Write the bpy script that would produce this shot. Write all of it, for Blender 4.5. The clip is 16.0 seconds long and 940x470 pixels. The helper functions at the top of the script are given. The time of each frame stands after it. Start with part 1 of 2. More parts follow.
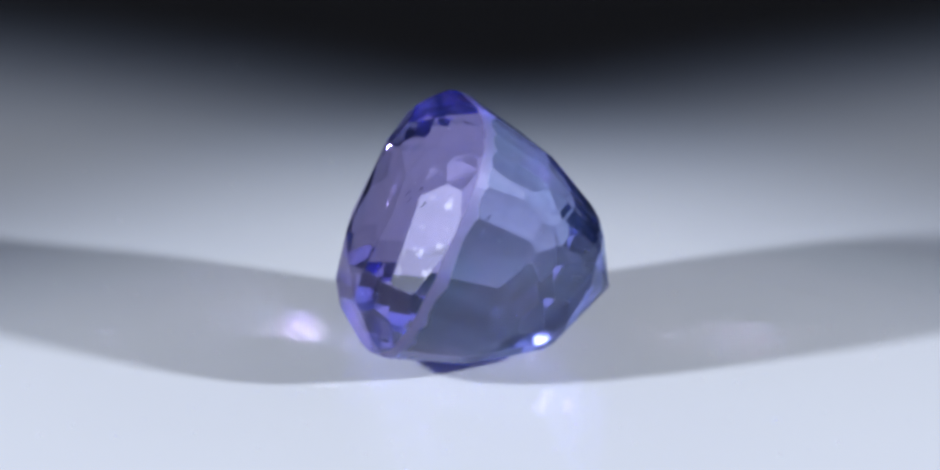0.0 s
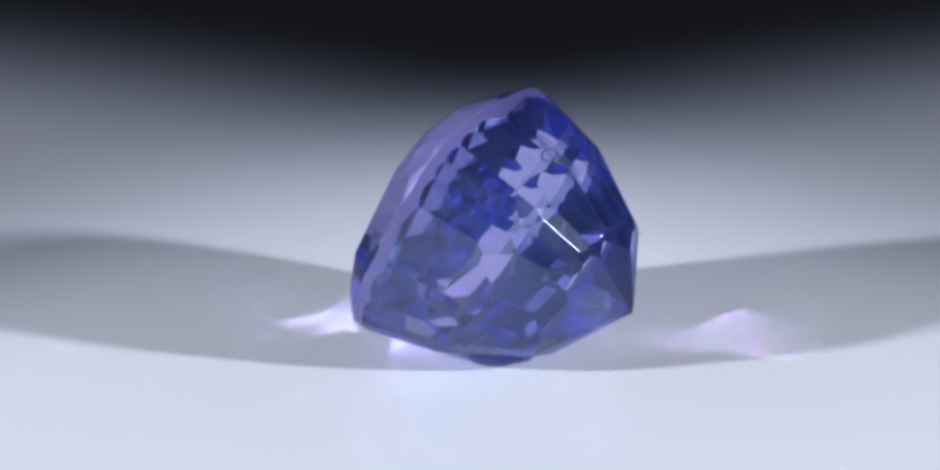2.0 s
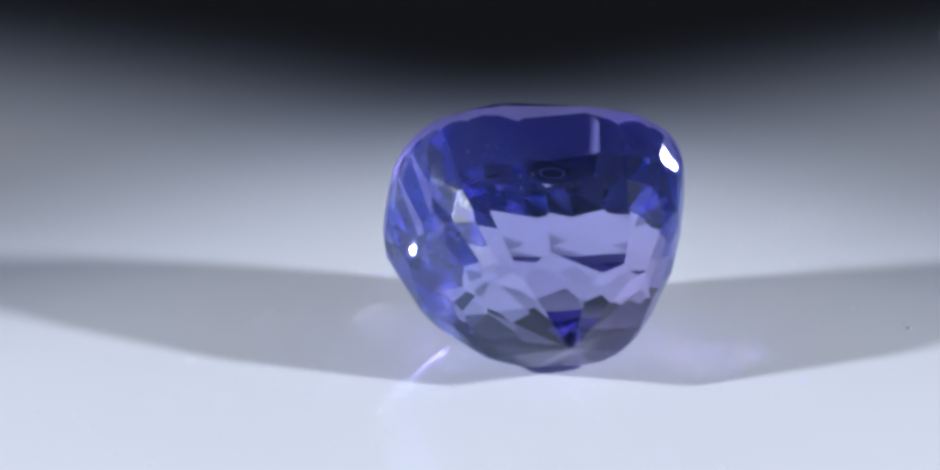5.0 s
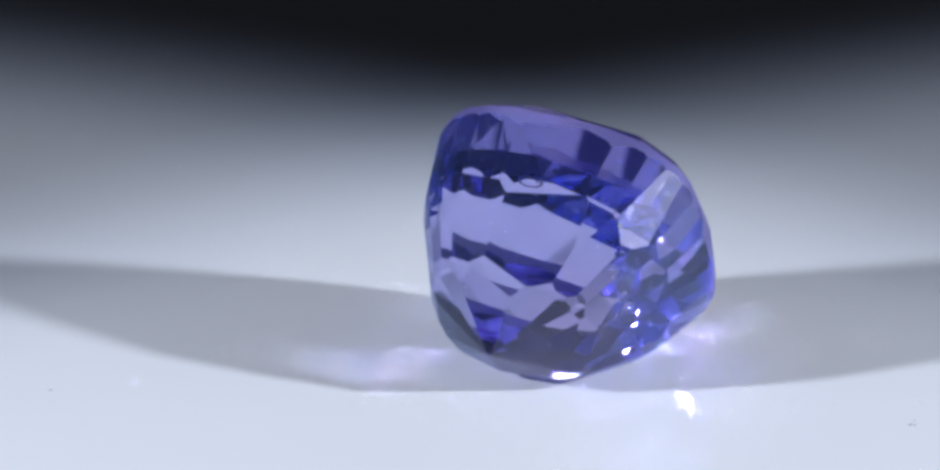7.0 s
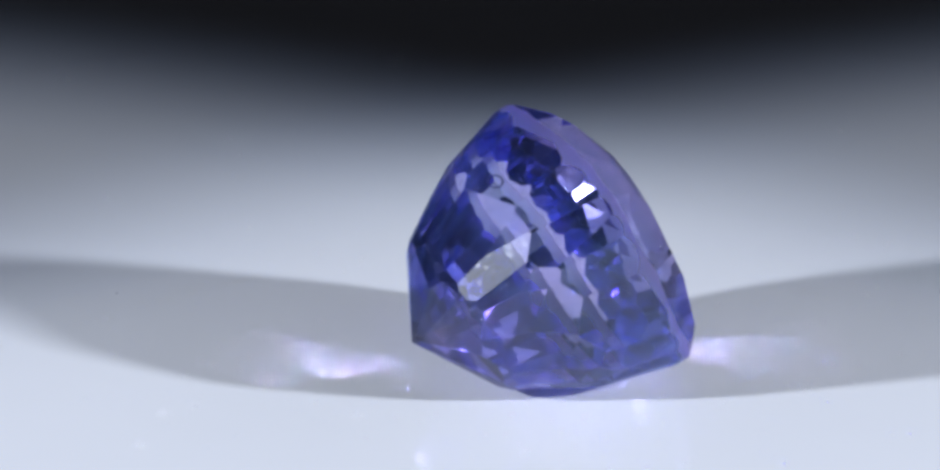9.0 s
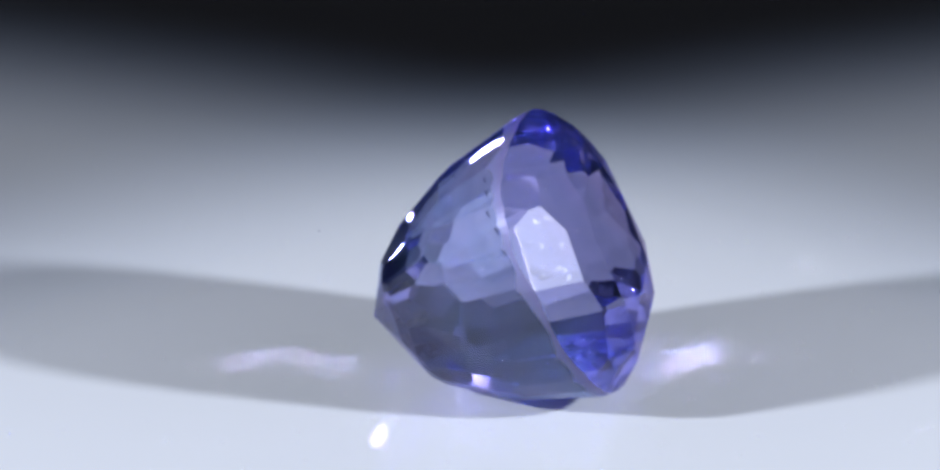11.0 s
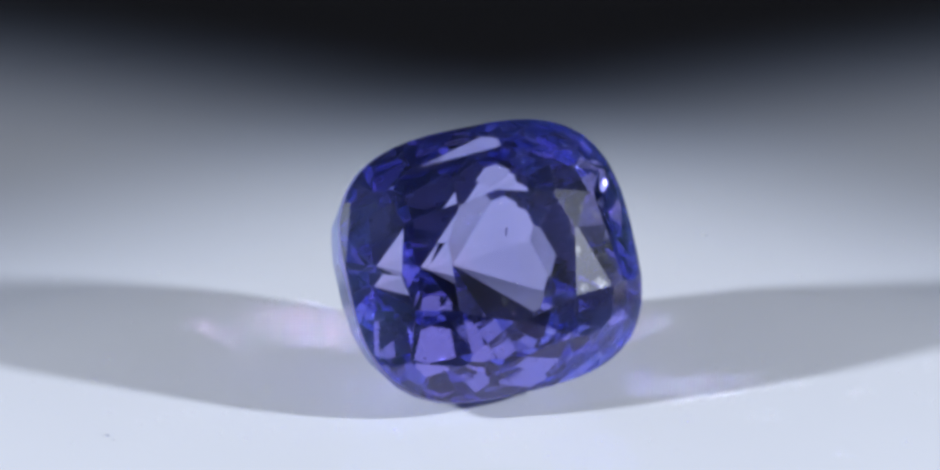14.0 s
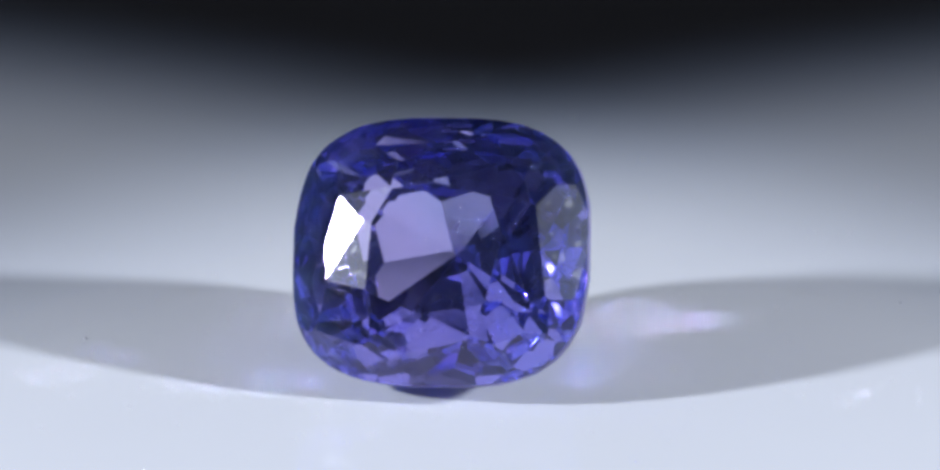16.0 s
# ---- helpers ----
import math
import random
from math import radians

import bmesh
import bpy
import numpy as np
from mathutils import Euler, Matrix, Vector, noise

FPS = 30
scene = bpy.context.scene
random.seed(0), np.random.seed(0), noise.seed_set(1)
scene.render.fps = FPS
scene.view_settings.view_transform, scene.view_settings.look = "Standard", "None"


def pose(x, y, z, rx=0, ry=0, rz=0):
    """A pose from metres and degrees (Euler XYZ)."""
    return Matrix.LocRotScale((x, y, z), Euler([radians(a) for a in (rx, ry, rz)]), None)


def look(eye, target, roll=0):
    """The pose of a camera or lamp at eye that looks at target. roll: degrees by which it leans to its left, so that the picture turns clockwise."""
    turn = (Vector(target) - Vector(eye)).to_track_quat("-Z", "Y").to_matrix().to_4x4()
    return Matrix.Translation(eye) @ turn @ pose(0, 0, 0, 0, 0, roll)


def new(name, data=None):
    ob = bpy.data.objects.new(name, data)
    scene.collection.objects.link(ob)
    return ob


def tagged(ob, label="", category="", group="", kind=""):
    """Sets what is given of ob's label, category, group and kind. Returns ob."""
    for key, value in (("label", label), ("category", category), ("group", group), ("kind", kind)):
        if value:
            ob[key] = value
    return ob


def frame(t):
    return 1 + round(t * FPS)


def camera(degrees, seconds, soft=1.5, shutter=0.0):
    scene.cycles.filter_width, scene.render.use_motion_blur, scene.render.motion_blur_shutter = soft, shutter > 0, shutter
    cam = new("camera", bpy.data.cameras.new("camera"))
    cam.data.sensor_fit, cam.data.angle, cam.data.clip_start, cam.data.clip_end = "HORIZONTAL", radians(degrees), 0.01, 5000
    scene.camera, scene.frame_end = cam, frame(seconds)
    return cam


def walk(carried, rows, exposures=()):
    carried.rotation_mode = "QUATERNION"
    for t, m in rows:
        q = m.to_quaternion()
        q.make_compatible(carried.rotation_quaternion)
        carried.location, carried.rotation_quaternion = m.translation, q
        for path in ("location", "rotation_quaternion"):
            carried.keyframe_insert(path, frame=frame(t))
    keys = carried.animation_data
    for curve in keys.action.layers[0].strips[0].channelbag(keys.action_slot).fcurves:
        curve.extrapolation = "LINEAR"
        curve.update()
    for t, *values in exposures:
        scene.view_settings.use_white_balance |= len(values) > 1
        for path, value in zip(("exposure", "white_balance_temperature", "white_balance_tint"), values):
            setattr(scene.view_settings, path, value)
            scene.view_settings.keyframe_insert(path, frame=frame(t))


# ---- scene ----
K = 1.9e-5                      # metres in one drawing unit of the stone's plan
CENTRE = Vector((-53.8, 76.7, 200)) * K   # what the lens points at; the turntable's axis is the world's z axis
ELEV, DIST = radians(18.97), 7459 * K
EYE = CENTRE + Vector((0, -math.cos(ELEV), math.sin(ELEV))) * DIST

cam = camera(12.0, 16.0, soft=3.2)
walk(cam, [(0.0, look(EYE, CENTRE)), (16.0, look(EYE, CENTRE))])

# ---- light: two small lamps, one on either side in front, in a dark room ----
world = bpy.data.worlds.new("dark_room")
scene.world = world
world.use_nodes = True
world.node_tree.nodes["Background"].inputs["Color"].default_value = (0.56, 0.59, 0.74, 1)
world.node_tree.nodes["Background"].inputs["Strength"].default_value = 0.036
scene.cycles.caustics_refractive = scene.cycles.caustics_reflective = True
scene.cycles.blur_glossy, scene.cycles.sample_clamp_indirect = 0.0, 0.0
scene.cycles.max_bounces, scene.cycles.transmission_bounces, scene.cycles.glossy_bounces = 24, 24, 12
scene.cycles.transparent_max_bounces = 64


def spot(name, azimuth, elevation, aim, distance, watts, cone, blend, radius, colour):
    data = bpy.data.lights.new(name, "SPOT")
    data.energy, data.spot_size, data.spot_blend = watts, radians(cone), blend
    data.shadow_soft_size, data.color = radius, colour
    a, e = radians(azimuth), radians(elevation)
    away = Vector((math.cos(a) * math.cos(e), math.sin(a) * math.cos(e), math.sin(e))) * distance
    ob = new(name, data)
    ob.matrix_world = look(Vector((0, -0.0028, 0.004)) + away, aim)
    return ob


# each lamp: its warmer beam, plus a wider bluer spot added to tint dimmer floor
CORE = dict(distance=0.18, watts=0.94, cone=20.1, blend=0.44, radius=0.0072, colour=(1.02, 1.0, 0.95))
BLUE_FILL = dict(distance=0.18, watts=0.63, cone=22.1, blend=0.34, radius=0.0072, colour=(0.77, 1.0, 1.55))
for side, azimuth, aim_x in (("east", -21.6, -0.0159), ("west", 201.6, 0.0159)):
    spot("lamp_" + side, azimuth, 22.8, aim=(aim_x, -0.0057, 0), **CORE)
    spot("blue_fill_" + side, azimuth, 22.8, aim=(aim_x, -0.0057, 0), **BLUE_FILL)


# ---- materials ----
def material(name):
    m = bpy.data.materials.new(name)
    m.use_nodes = True
    nt = m.node_tree
    return m, nt.nodes, nt.links, nt.nodes["Principled BSDF"]


def node(nodes, kind, **values):
    n = nodes.new(kind)
    for key, value in values.items():
        n.inputs[key.replace("_", " ")].default_value = value
    return n


def acrylic():
    m, nodes, links, b = material("white_acrylic")
    coord = nodes.new("ShaderNodeTexCoord")
    big = node(nodes, "ShaderNodeTexNoise", Scale=90.0, Detail=4.0)
    fine = node(nodes, "ShaderNodeTexNoise", Scale=2600.0, Detail=3.0)
    ramp = nodes.new("ShaderNodeValToRGB")
    ramp.color_ramp.elements[0].color = (0.77, 0.775, 0.785, 1)
    ramp.color_ramp.elements[1].color = (0.82, 0.825, 0.83, 1)
    rough = nodes.new("ShaderNodeMapRange")
    rough.inputs["To Min"].default_value, rough.inputs["To Max"].default_value = 0.06, 0.14
    bump = node(nodes, "ShaderNodeBump", Strength=0.03, Distance=0.00002)
    for n in (big, fine):
        links.new(coord.outputs["Object"], n.inputs["Vector"])
    links.new(big.outputs["Fac"], ramp.inputs["Fac"])
    links.new(ramp.outputs["Color"], b.inputs["Base Color"])
    links.new(big.outputs["Fac"], rough.inputs["Value"])
    links.new(rough.outputs["Result"], b.inputs["Roughness"])
    links.new(fine.outputs["Fac"], bump.inputs["Height"])
    links.new(bump.outputs["Normal"], b.inputs["Normal"])
    return m


def plain(name, colour, roughness, scale=60.0, spread=0.25, relief=0.0002):
    m, nodes, links, b = material(name)
    coord = nodes.new("ShaderNodeTexCoord")
    noise_n = node(nodes, "ShaderNodeTexNoise", Scale=scale, Detail=6.0)
    ramp = nodes.new("ShaderNodeValToRGB")
    for i, f in ((0, 1 - spread), (1, 1 + spread)):
        ramp.color_ramp.elements[i].color = (*[c * f for c in colour], 1)
    bump = node(nodes, "ShaderNodeBump", Strength=0.3, Distance=relief)
    links.new(coord.outputs["Object"], noise_n.inputs["Vector"])
    links.new(noise_n.outputs["Fac"], ramp.inputs["Fac"])
    links.new(ramp.outputs["Color"], b.inputs["Base Color"])
    links.new(noise_n.outputs["Fac"], bump.inputs["Height"])
    links.new(bump.outputs["Normal"], b.inputs["Normal"])
    b.inputs["Roughness"].default_value = roughness
    return m


SILK = (0.35, 0.54, 0.98, 1)


def silk_layer():
    """A thin cloud of needles inside the stone: mostly clear, with pale blue wisps."""
    m = bpy.data.materials.new("blue_silk")
    m.use_nodes = True
    nodes, links = m.node_tree.nodes, m.node_tree.links
    nodes.clear()
    out, coord = nodes.new("ShaderNodeOutputMaterial"), nodes.new("ShaderNodeTexCoord")
    wisps = node(nodes, "ShaderNodeTexNoise", Scale=330.0, Detail=5.0, Roughness=0.6)
    amount = node(nodes, "ShaderNodeMapRange", From_Min=0.40, From_Max=0.68, To_Min=0.0, To_Max=0.07)
    clear, both, mix = nodes.new("ShaderNodeBsdfTransparent"), node(nodes, "ShaderNodeMixShader", Fac=0.5), nodes.new("ShaderNodeMixShader")
    front, back = node(nodes, "ShaderNodeBsdfDiffuse", Color=SILK), node(nodes, "ShaderNodeBsdfTranslucent", Color=SILK)
    links.new(coord.outputs["Object"], wisps.inputs["Vector"])
    links.new(wisps.outputs["Fac"], amount.inputs["Value"])
    links.new(amount.outputs["Result"], mix.inputs["Fac"])
    links.new(front.outputs["BSDF"], both.inputs[1])
    links.new(back.outputs["BSDF"], both.inputs[2])
    links.new(clear.outputs["BSDF"], mix.inputs[1])
    links.new(both.outputs["Shader"], mix.inputs[2])
    links.new(mix.outputs["Shader"], out.inputs["Surface"])
    return m


def sapphire(name, roughness, clear, milky, haze=SILK):
    """Coloured glass with violet and blue growth zones; silk clouds the upper pavilion (clear and milky: the least and the most of it)."""
    m = bpy.data.materials.new(name)
    m.use_nodes = True
    nodes, links = m.node_tree.nodes, m.node_tree.links
    nodes.clear()
    out = nodes.new("ShaderNodeOutputMaterial")
    coord = nodes.new("ShaderNodeTexCoord")
    zone = node(nodes, "ShaderNodeTexNoise", Scale=170.0, Detail=3.0)
    polish = node(nodes, "ShaderNodeTexNoise", Scale=550.0, Detail=2.0)
    bump = node(nodes, "ShaderNodeBump", Strength=1.0, Distance=0.000003)
    ramp = nodes.new("ShaderNodeValToRGB")
    ramp.color_ramp.elements[0].position, ramp.color_ramp.elements[1].position = 0.42, 0.58
    ramp.color_ramp.elements[0].color = (0.75, 0.735, 0.96, 1)
    ramp.color_ramp.elements[1].color = (0.66, 0.74, 0.965, 1)
    glass = node(nodes, "ShaderNodeBsdfGlass", Roughness=roughness, IOR=1.77)
    for n in (zone, polish):
        links.new(coord.outputs["Object"], n.inputs["Vector"])
    links.new(zone.outputs["Fac"], ramp.inputs["Fac"])
    links.new(polish.outputs["Fac"], bump.inputs["Height"])
    links.new(bump.outputs["Normal"], glass.inputs["Normal"])
    # the crown is of a purer violet than the pavilion
    xyz, above = nodes.new("ShaderNodeSeparateXYZ"), node(nodes, "ShaderNodeMapRange", From_Min=-12 * K, From_Max=8 * K)
    blend = nodes.new("ShaderNodeMix")
    blend.data_type = "RGBA"
    blend.inputs[7].default_value = (0.77, 0.675, 0.945, 1)
    links.new(coord.outputs["Object"], xyz.inputs["Vector"])
    links.new(xyz.outputs["Z"], above.inputs["Value"])
    links.new(above.outputs["Result"], blend.inputs[0])
    links.new(ramp.outputs["Color"], blend.inputs[6])
    links.new(blend.outputs[2], glass.inputs["Color"])
    # the silk: a cloudy layer below the girdle, streaked across the stone
    streaks = node(nodes, "ShaderNodeTexNoise", Scale=1.0, Detail=4.0, Roughness=0.6)
    stretch = node(nodes, "ShaderNodeMapping", Scale=(900.0, 260.0, 160.0), Rotation=(0.3, 0.2, 0.5))
    lower = node(nodes, "ShaderNodeMapRange", From_Min=-310 * K, From_Max=-150 * K)
    upper = node(nodes, "ShaderNodeMapRange", From_Min=70 * K, From_Max=-10 * K)
    cloud = node(nodes, "ShaderNodeMapRange", From_Min=0.30, From_Max=0.66)
    amount = node(nodes, "ShaderNodeMapRange", To_Min=clear, To_Max=milky)
    flank = node(nodes, "ShaderNodeMapRange", From_Min=30 * K, From_Max=190 * K, To_Min=0.45)
    clear_end = node(nodes, "ShaderNodeMapRange", From_Min=-170 * K, From_Max=-50 * K, To_Min=0.25)
    apart, layer, ends, sides, mask = (nodes.new("ShaderNodeMath") for _ in range(5))
    apart.operation = "ABSOLUTE"
    layer.operation = ends.operation = sides.operation = mask.operation = "MULTIPLY"
    links.new(coord.outputs["Object"], stretch.inputs["Vector"])
    links.new(stretch.outputs["Vector"], streaks.inputs["Vector"])
    links.new(xyz.outputs["Z"], lower.inputs["Value"])
    links.new(xyz.outputs["Z"], upper.inputs["Value"])
    links.new(streaks.outputs["Fac"], cloud.inputs["Value"])
    links.new(lower.outputs["Result"], layer.inputs[0])
    links.new(upper.outputs["Result"], layer.inputs[1])
    links.new(xyz.outputs["Y"], apart.inputs[0])
    links.new(apart.outputs["Value"], flank.inputs["Value"])
    links.new(xyz.outputs["X"], clear_end.inputs["Value"])
    links.new(layer.outputs["Value"], ends.inputs[0])
    links.new(clear_end.outputs["Result"], ends.inputs[1])
    links.new(ends.outputs["Value"], sides.inputs[0])
    links.new(flank.outputs["Result"], sides.inputs[1])
    links.new(sides.outputs["Value"], mask.inputs[0])
    links.new(cloud.outputs["Result"], mask.inputs[1])
    links.new(mask.outputs["Value"], amount.inputs["Value"])
    silk = node(nodes, "ShaderNodeBsdfDiffuse", Color=haze)
    milk = node(nodes, "ShaderNodeBsdfTranslucent", Color=haze)
    both, mix = node(nodes, "ShaderNodeMixShader", Fac=0.5), nodes.new("ShaderNodeMixShader")
    links.new(silk.outputs["BSDF"], both.inputs[1])
    links.new(milk.outputs["BSDF"], both.inputs[2])
    links.new(amount.outputs["Result"], mix.inputs["Fac"])
    links.new(glass.outputs["BSDF"], mix.inputs[1])
    links.new(both.outputs["Shader"], mix.inputs[2])
    # fine wear of the polish, with specks of dust
    specks = node(nodes, "ShaderNodeTexNoise", Scale=2300.0, Detail=2.5)
    wear = node(nodes, "ShaderNodeMapRange", From_Min=0.60, From_Max=0.78, To_Min=0.011, To_Max=0.05)
    sheen, add_sheen = node(nodes, "ShaderNodeBsdfGlossy", Roughness=0.30), nodes.new("ShaderNodeMixShader")
    links.new(coord.outputs["Object"], specks.inputs["Vector"])
    links.new(specks.outputs["Fac"], wear.inputs["Value"])
    links.new(wear.outputs["Result"], add_sheen.inputs["Fac"])
    links.new(mix.outputs["Shader"], add_sheen.inputs[1])
    links.new(sheen.outputs["BSDF"], add_sheen.inputs[2])
    links.new(add_sheen.outputs["Shader"], out.inputs["Surface"])
    return m


WHITE = acrylic()
STEEL = plain("brushed_aluminium", (0.55, 0.55, 0.57), 0.35, 400.0, 0.08)
STEEL.node_tree.nodes["Principled BSDF"].inputs["Metallic"].default_value = 1.0
CLOTH = plain("black_cloth", (0.012, 0.012, 0.014), 0.95, 300.0, 0.3)
DARK_WALL = plain("dark_grey_paint", (0.03, 0.031, 0.035), 0.85, 25.0, 0.2)
LINT = plain("grey_lint", (0.42, 0.42, 0.45), 0.9, 900.0, 0.3, 0.00001)
FLAW = plain("mineral_flaw", (0.30, 0.30, 0.42), 0.6, 4000.0, 0.2, 0.000005)
GEM = sapphire("blue_violet_sapphire", 0.0, 0.003, 0.17)
EDGE = sapphire("worn_sapphire_edge", 0.18, 0.09, 0.14, (0.68, 0.74, 1.0, 1))
SILK_LAYER = silk_layer()
GIRDLE = sapphire("ground_sapphire_edge", 0.30, 0.20, 0.30, (0.58, 0.55, 0.90, 1))


# ---- building helpers ----
def mesh_of(name, bm, *materials):
    me = bpy.data.meshes.new(name)
    bm.to_mesh(me)
    bm.free()
    for m in materials:
        me.materials.append(m)
    return me


def part(name, bm, mat, parent, label=""):
    ob = new(name, mesh_of(name, bm, mat))
    ob.parent = parent
    return tagged(ob, label)


def turned(profile, steps=128):
    """A solid of revolution about z from (radius, height) pairs, closed at the axis."""
    bm = bmesh.new()
    rings = []
    for r, z in profile:
        if r == 0:
            rings.append([bm.verts.new((0, 0, z))])
        else:
            rings.append([bm.verts.new((r * math.cos(u), r * math.sin(u), z)) for u in (2 * math.pi * i / steps for i in range(steps))])
    for p, q in zip(rings, rings[1:]):
        for i in range(steps):
            j = (i + 1) % steps
            face = [p[i % len(p)], p[j % len(p)], q[j % len(q)], q[i % len(q)]]
            face = [v for n, v in enumerate(face) if v not in face[:n]]
            if len(face) > 2:
                bm.faces.new(face)
    bmesh.ops.recalc_face_normals(bm, faces=bm.faces)
    for f in bm.faces:
        f.smooth = len(f.verts) == 4
    return bm


def slab(x0, y0, z0, x1, y1, z1):
    bm = bmesh.new()
    bmesh.ops.create_cube(bm, size=1, matrix=Matrix.LocRotScale(((x0 + x1) / 2, (y0 + y1) / 2, (z0 + z1) / 2), None, (x1 - x0, y1 - y0, z1 - z0)))
    return bm


# ---- the dark enclosure, open above, and the table in it ----
def enclosure():
    s, h, base, d = 0.24, 0.25, -0.05, 0.012
    for name, box in (
        ("wall_north", (-s, s, base, s, s + d, h)), ("wall_south", (-s, -s - d, base, s, -s, h)),
        ("wall_east", (s, -s - d, base, s + d, s + d, h)), ("wall_west", (-s - d, -s - d, base, -s, s + d, h)),
    ):
        ob = new(name, mesh_of(name, slab(*box), DARK_WALL))
        tagged(ob, "matt dark grey panel round the stand", "wall", kind="structure")
    bm = slab(-s + 0.001, -s + 0.001, base, s - 0.001, s - 0.001, -0.02)
    bmesh.ops.bevel(bm, geom=bm.edges[:], offset=0.003, segments=2, affect="EDGES")
    tagged(new("floor", mesh_of("floor", bm, CLOTH)), "black cloth covered table top", "table top", kind="structure")


def turntable():
    base = tagged(new("turntable"), "white glossy acrylic turntable, slowly turning", "turntable")
    r = 0.095
    part("platter", turned([(0, -0.004), (r - 0.001, -0.004), (r, -0.0032), (r, -0.0006), (r - 0.0006, 0), (0, 0)]), WHITE, base, "glossy white acrylic disc")
    part("bearing", turned([(0, -0.02), (0.06, -0.02), (0.06, -0.0075), (0.02, -0.0065), (0.02, -0.004), (0, -0.004)]), STEEL, base, "brushed metal foot")
    rng = random.Random(4)
    bm = bmesh.new()
    for x, y, size in ((1.45, -13.5, 6.5), (1.85, -13.4, 3.0), (-9.0, 11.1, 4.0)):
        size *= 1e-5
        bmesh.ops.create_icosphere(bm, subdivisions=2, radius=size, matrix=Matrix.LocRotScale((x / 1000, y / 1000, size * 0.35), Euler((0, 0, rng.uniform(0, 6))), (rng.uniform(1.2, 2.0), 1, 0.5)))
    for v in bm.verts:
        v.co += noise.noise_vector(v.co * 30000) * 1.2e-5
        v.co.z = max(v.co.z, 1e-6)
    dust = part("dust", bm, LINT, base, "fine grey dust specks")
    tagged(dust, kind="stuff")
    return base


# ---- the stone ----
A, B, POWER = 219.7, 248.0, 3.0
RING = [(A * c * f, B * s * f) for c, s, f in ((math.cos(u), math.sin(u), (abs(math.cos(u)) ** POWER + abs(math.sin(u)) ** POWER) ** (-1 / POWER)) for u in (math.tau * i / 720 for i in range(720)))]
CULET = Vector((-20.2, -8.7))
CROWN, DEPTH = 81.0, 354.0
TABLE = radians(-11), radians(1.43)   # the table is ground slightly aslant
LEAN, SPIN = 63.8, 4.7
RECUT = {(0, 0): (0, -2.2), (0, 7): (-1.5, 2.5)}   # pavilion facets that were cut again: (turn, pitch) in degrees


def reach(phi):
    return max(x * math.cos(phi) + y * math.sin(phi) for x, y in RING)


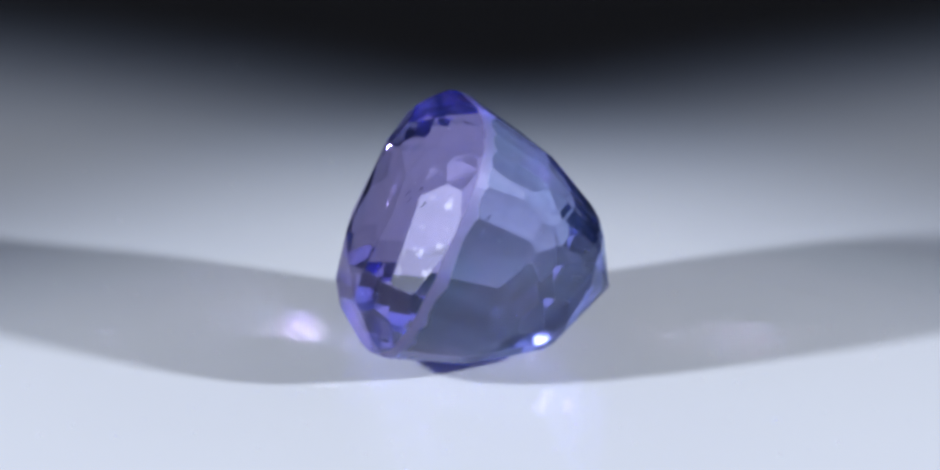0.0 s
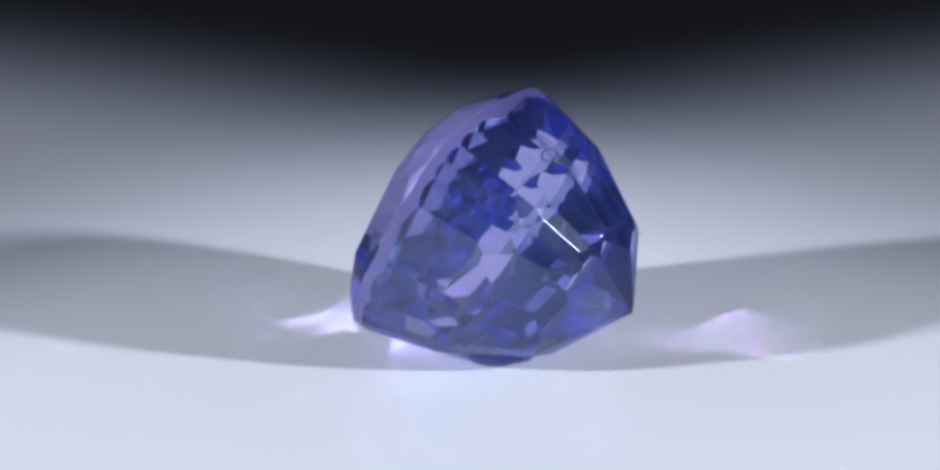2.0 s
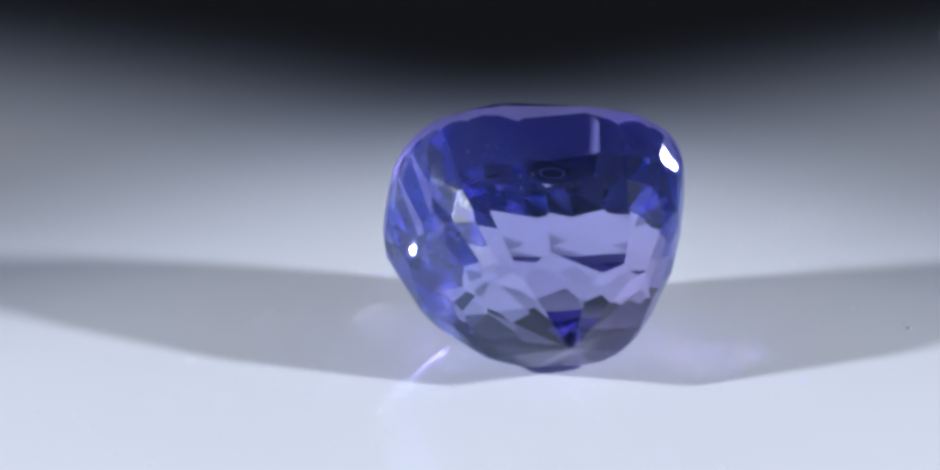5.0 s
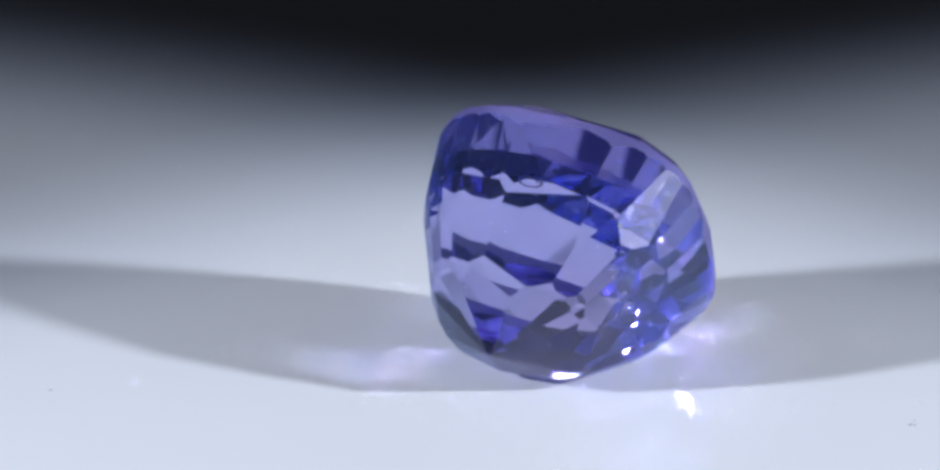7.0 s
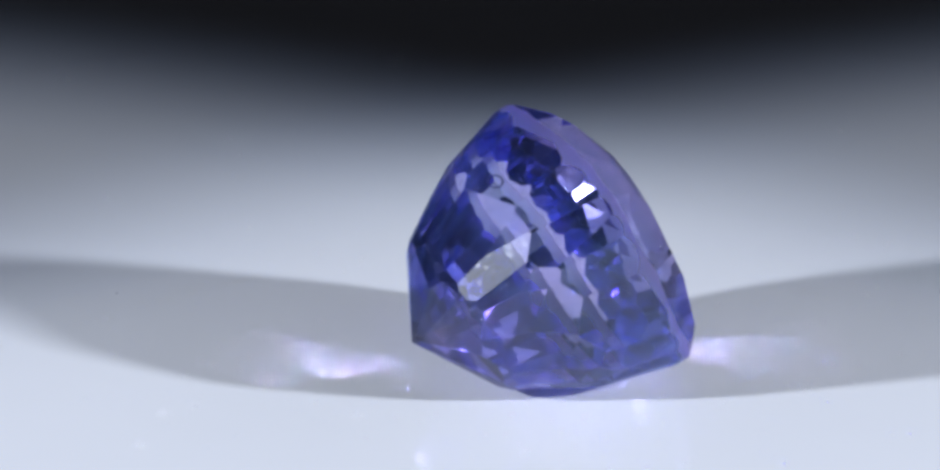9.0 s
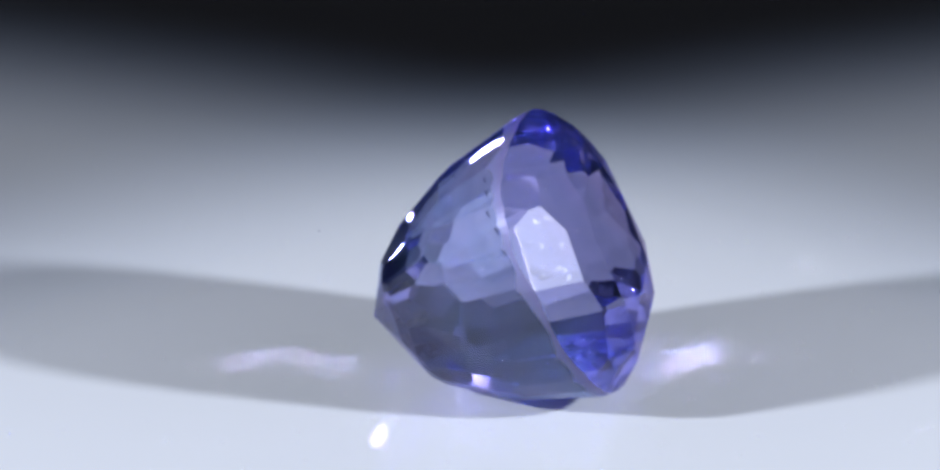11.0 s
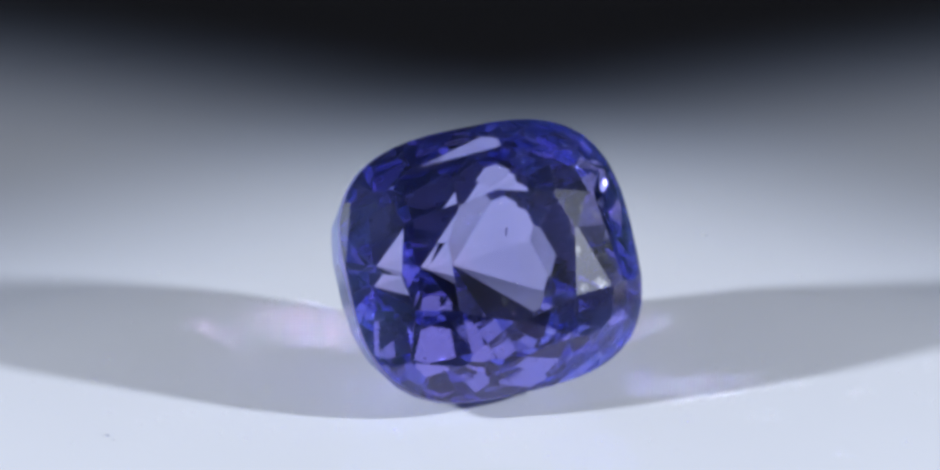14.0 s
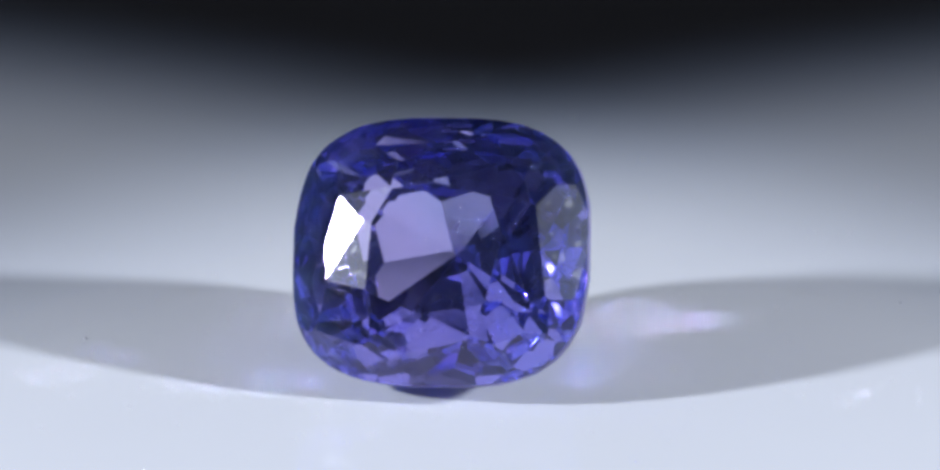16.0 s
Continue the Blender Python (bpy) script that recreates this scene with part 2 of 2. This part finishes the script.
def facets():
    """The planes of the cut: (normal, distance from the centre, girdle or not)."""
    rng = random.Random(11)
    planes = []

    def add(phi, slope, radius, z, edge=False):
        n = Vector((math.cos(phi) * math.sin(slope), math.sin(phi) * math.sin(slope), math.cos(slope)))
        planes.append((n, n.dot(Vector((math.cos(phi) * radius, math.sin(phi) * radius, z))), edge))

    # girdle
    for i in range(72):
        phi = math.tau * i / 72
        add(phi, math.pi / 2, reach(phi), 0, True)
    # table and crown
    add(TABLE[0], TABLE[1], 0, CROWN)

    def on_table(p):
        return CROWN - p.dot(Vector((math.cos(TABLE[0]), math.sin(TABLE[0])))) * math.tan(TABLE[1])

    turns = [radians(a) for a in (-6, 43, 90, 127, 178.6, 218, 260, 309)]
    far = (110, 133, 124.5, 131, 105, 113, 104, 125)
    steep = (18, 19, 18.8, 17.5, 18, 18.5, 15.3, 19)
    swing = (2, -3, -3.8, 1, -2, 3, 5.6, 0)
    corner = [Vector((math.cos(u), math.sin(u))) * r for u, r in zip(turns, far)]
    for i in range(8):
        p, q = corner[i], corner[(i + 1) % 8]
        out = Vector((q.y - p.y, p.x - q.x)).normalized()
        add(math.atan2(out.y, out.x), radians(12.5), p.dot(out), (on_table(p) + on_table(q)) / 2)
        u = turns[i] + radians(swing[i])
        add(u, radians(steep[i]), p.dot(Vector((math.cos(u), math.sin(u)))), on_table(p))
    for angle, slope in ((5, 41), (36, 39), (66, 42), (92.5, 38.1), (124, 41), (155, 40), (185, 44), (285, 41), (314, 45), (340, 42)):
        add(radians(angle), radians(slope), reach(radians(angle)) - 2, 11)
    for angle, slope in ((214, 43.5), (236, 45)):
        add(radians(angle), radians(slope), reach(radians(angle)) - 7, 11)
    add(radians(258.5), radians(36.8), reach(radians(258.5)) - 14, 11)
    add(radians(274), radians(40), reach(radians(274)) - 13, 11)
    add(radians(257), radians(44.5), reach(radians(257)) - 2, 0)
    for angle in (8, 30, 55, 118, 140, 163, 187, 206, 228, 290, 305, 350):
        phi = radians(angle)
        add(phi, radians(29 + rng.uniform(-2, 2)), reach(phi) * 0.71, 65.2)
    add(radians(322.4), radians(29.3), reach(radians(322.4)) * 0.70, 65.2)
    for i in range(28):
        phi = math.tau * i / 28 + rng.uniform(-0.05, 0.05)
        add(phi, radians(53 + rng.uniform(-2, 2)), reach(phi) - 1, 9)
    # pavilion, tier by tier from the girdle down
    rings = [(1.0, -9.0), (0.85, -142.4), (0.56, -266.0), (0.0, -DEPTH)]

    def at(s, phi):
        swell = 9 * max(0, math.cos(phi - radians(236))) ** 3 * min(1, (1 - s) / 0.15)   # the fuller flank of the pavilion
        return s * reach(phi) + (1 - s) * (CULET.x * math.cos(phi) + CULET.y * math.sin(phi)) + swell

    for tier, count, start in ((0, 24, 123.3), (1, 20, 133.0), (2, 12, 21.0)):
        (s0, z0), (s1, z1) = rings[tier], rings[tier + 1]
        for i in range(count):
            phi = radians(start) + math.tau * i / count + rng.uniform(-0.04, 0.04) * (tier < 2 and i > 0)
            slope = math.pi - math.atan2(z0 - z1, at(s0, phi) - at(s1, phi))
            turn, pitch = RECUT.get((tier, i), (0, 0))
            phi, slope = phi + radians(turn), slope + radians(pitch)
            add(phi, slope, at(s0, phi), z0) if tier < 2 else add(phi, slope, at(s1, phi), z1)
    for (s, z), angle, count, start in ((rings[1], 65, 22, 135.3), (rings[2], 46, 20, 16.0)):
        for i in range(count):
            phi = radians(start) + math.tau * i / count + rng.uniform(-0.05, 0.05) * (i > 0)
            slope = 62.8 if i == 0 and angle == 65 else angle + rng.uniform(-1.5, 1.5)
            if i == 5 and angle == 65:
                phi, slope = radians(212), 61.2
            elif i == 5:
                phi, slope = radians(107.2), 54
            add(phi, math.pi - radians(slope), at(s, phi) - 3, z)
    phi = radians(128.3)
    add(phi, radians(111.6), at(0.888, phi) - 1.5, -112)
    return planes


def gemstone():
    bm = bmesh.new()
    bmesh.ops.create_cube(bm, size=1200)
    edge_layer = bm.faces.layers.int.new("edge")
    for n, d, edge in facets():
        cut = bmesh.ops.bisect_plane(bm, geom=bm.verts[:] + bm.edges[:] + bm.faces[:], dist=1e-4, plane_co=n * d, plane_no=n, clear_outer=True)
        rim = [g for g in cut["geom_cut"] if isinstance(g, bmesh.types.BMEdge)]
        if len(rim) > 2:
            for f in bmesh.ops.contextual_create(bm, geom=rim)["faces"]:
                f[edge_layer] = edge
    bmesh.ops.recalc_face_normals(bm, faces=bm.faces)
    for f in bm.faces:
        f.material_index = f[edge_layer]
    # slightly worn facet edges
    bmesh.ops.remove_doubles(bm, verts=bm.verts, dist=1.5)
    sharp = [e for e in bm.edges if len(e.link_faces) == 2 and 0.12 < e.calc_face_angle() < 1.2 and e.calc_length() > 8]
    bmesh.ops.bevel(bm, geom=sharp, offset=1.0, segments=1, affect="EDGES", clamp_overlap=True, material=2)
    bmesh.ops.recalc_face_normals(bm, faces=bm.faces)
    bmesh.ops.scale(bm, vec=(K, K, K), verts=bm.verts)
    stone = new("gemstone", mesh_of("gemstone", bm, GEM, GIRDLE, EDGE))
    # natural flaws inside the stone: a ring-shaped feather and a fine needle
    bm = bmesh.new()
    loop = []
    for i in range(18):
        u = math.tau * i / 18
        mid = Vector((0, math.cos(u) * 20, math.sin(u) * 11))
        loop.append([bm.verts.new((Vector((-150, 10, -100)) + mid * (1 + 0.12 * dy) + Vector((dx, 0, 0))) * K) for dx, dy in ((1.5, 0), (0, 1), (-1.5, 0), (0, -1))])
    for p, q in zip(loop, loop[1:] + loop[:1]):
        for i in range(4):
            bm.faces.new((p[i], p[(i + 1) % 4], q[(i + 1) % 4], q[i]))
    part("feather_inclusion", bm, FLAW, stone, "pale ring-shaped flaw inside the stone")
    bm = bmesh.new()
    bmesh.ops.create_cone(bm, segments=6, radius1=2 * K, radius2=0.8 * K, depth=14 * K, cap_ends=True, matrix=pose(-40 * K, 30 * K, -40 * K, 80, 0, 70))
    part("needle_inclusion", bm, FLAW, stone, "fine dark needle inside the stone")
    # hazy growth layers, one above the other
    for z, size in ((-70, 0.84), (-130, 0.72)):
        bm = bmesh.new()
        rim = [bm.verts.new(((RING[i][0] * size - z * 0.04) * K, RING[i][1] * size * K, (z + 0.10 * RING[i][1] * size) * K)) for i in range(0, 720, 10)]
        bm.faces.new(rim)
        part("silk_cloud", bm, SILK_LAYER, stone, "thin hazy blue silk layer inside the stone")
    return tagged(stone, "blue violet cushion cut sapphire leaning on its pavilion on the turntable", "gemstone")


enclosure()
platter = turntable()
stone = gemstone()

START, SPEED = 190.0, -18.48     # degrees, degrees a second
REST = Euler((0, radians(LEAN), 0)).to_matrix() @ Euler((0, 0, radians(SPIN))).to_matrix()
LIFT = -min((REST @ v.co).z for v in stone.data.vertices)


def motions():
    rows, disc = [], []
    for i in range(65):
        t = i * 0.25
        a = START + SPEED * t
        p = radians(a - 28.6)
        turn = Matrix.Rotation(radians(a), 4, "Z")
        rows.append((t, Matrix.Translation((146.7 * K * math.cos(p), 146.7 * K * math.sin(p), LIFT)) @ turn @ REST.to_4x4()))
        disc.append((t, turn))
    walk(stone, rows)
    walk(platter, disc)


motions()
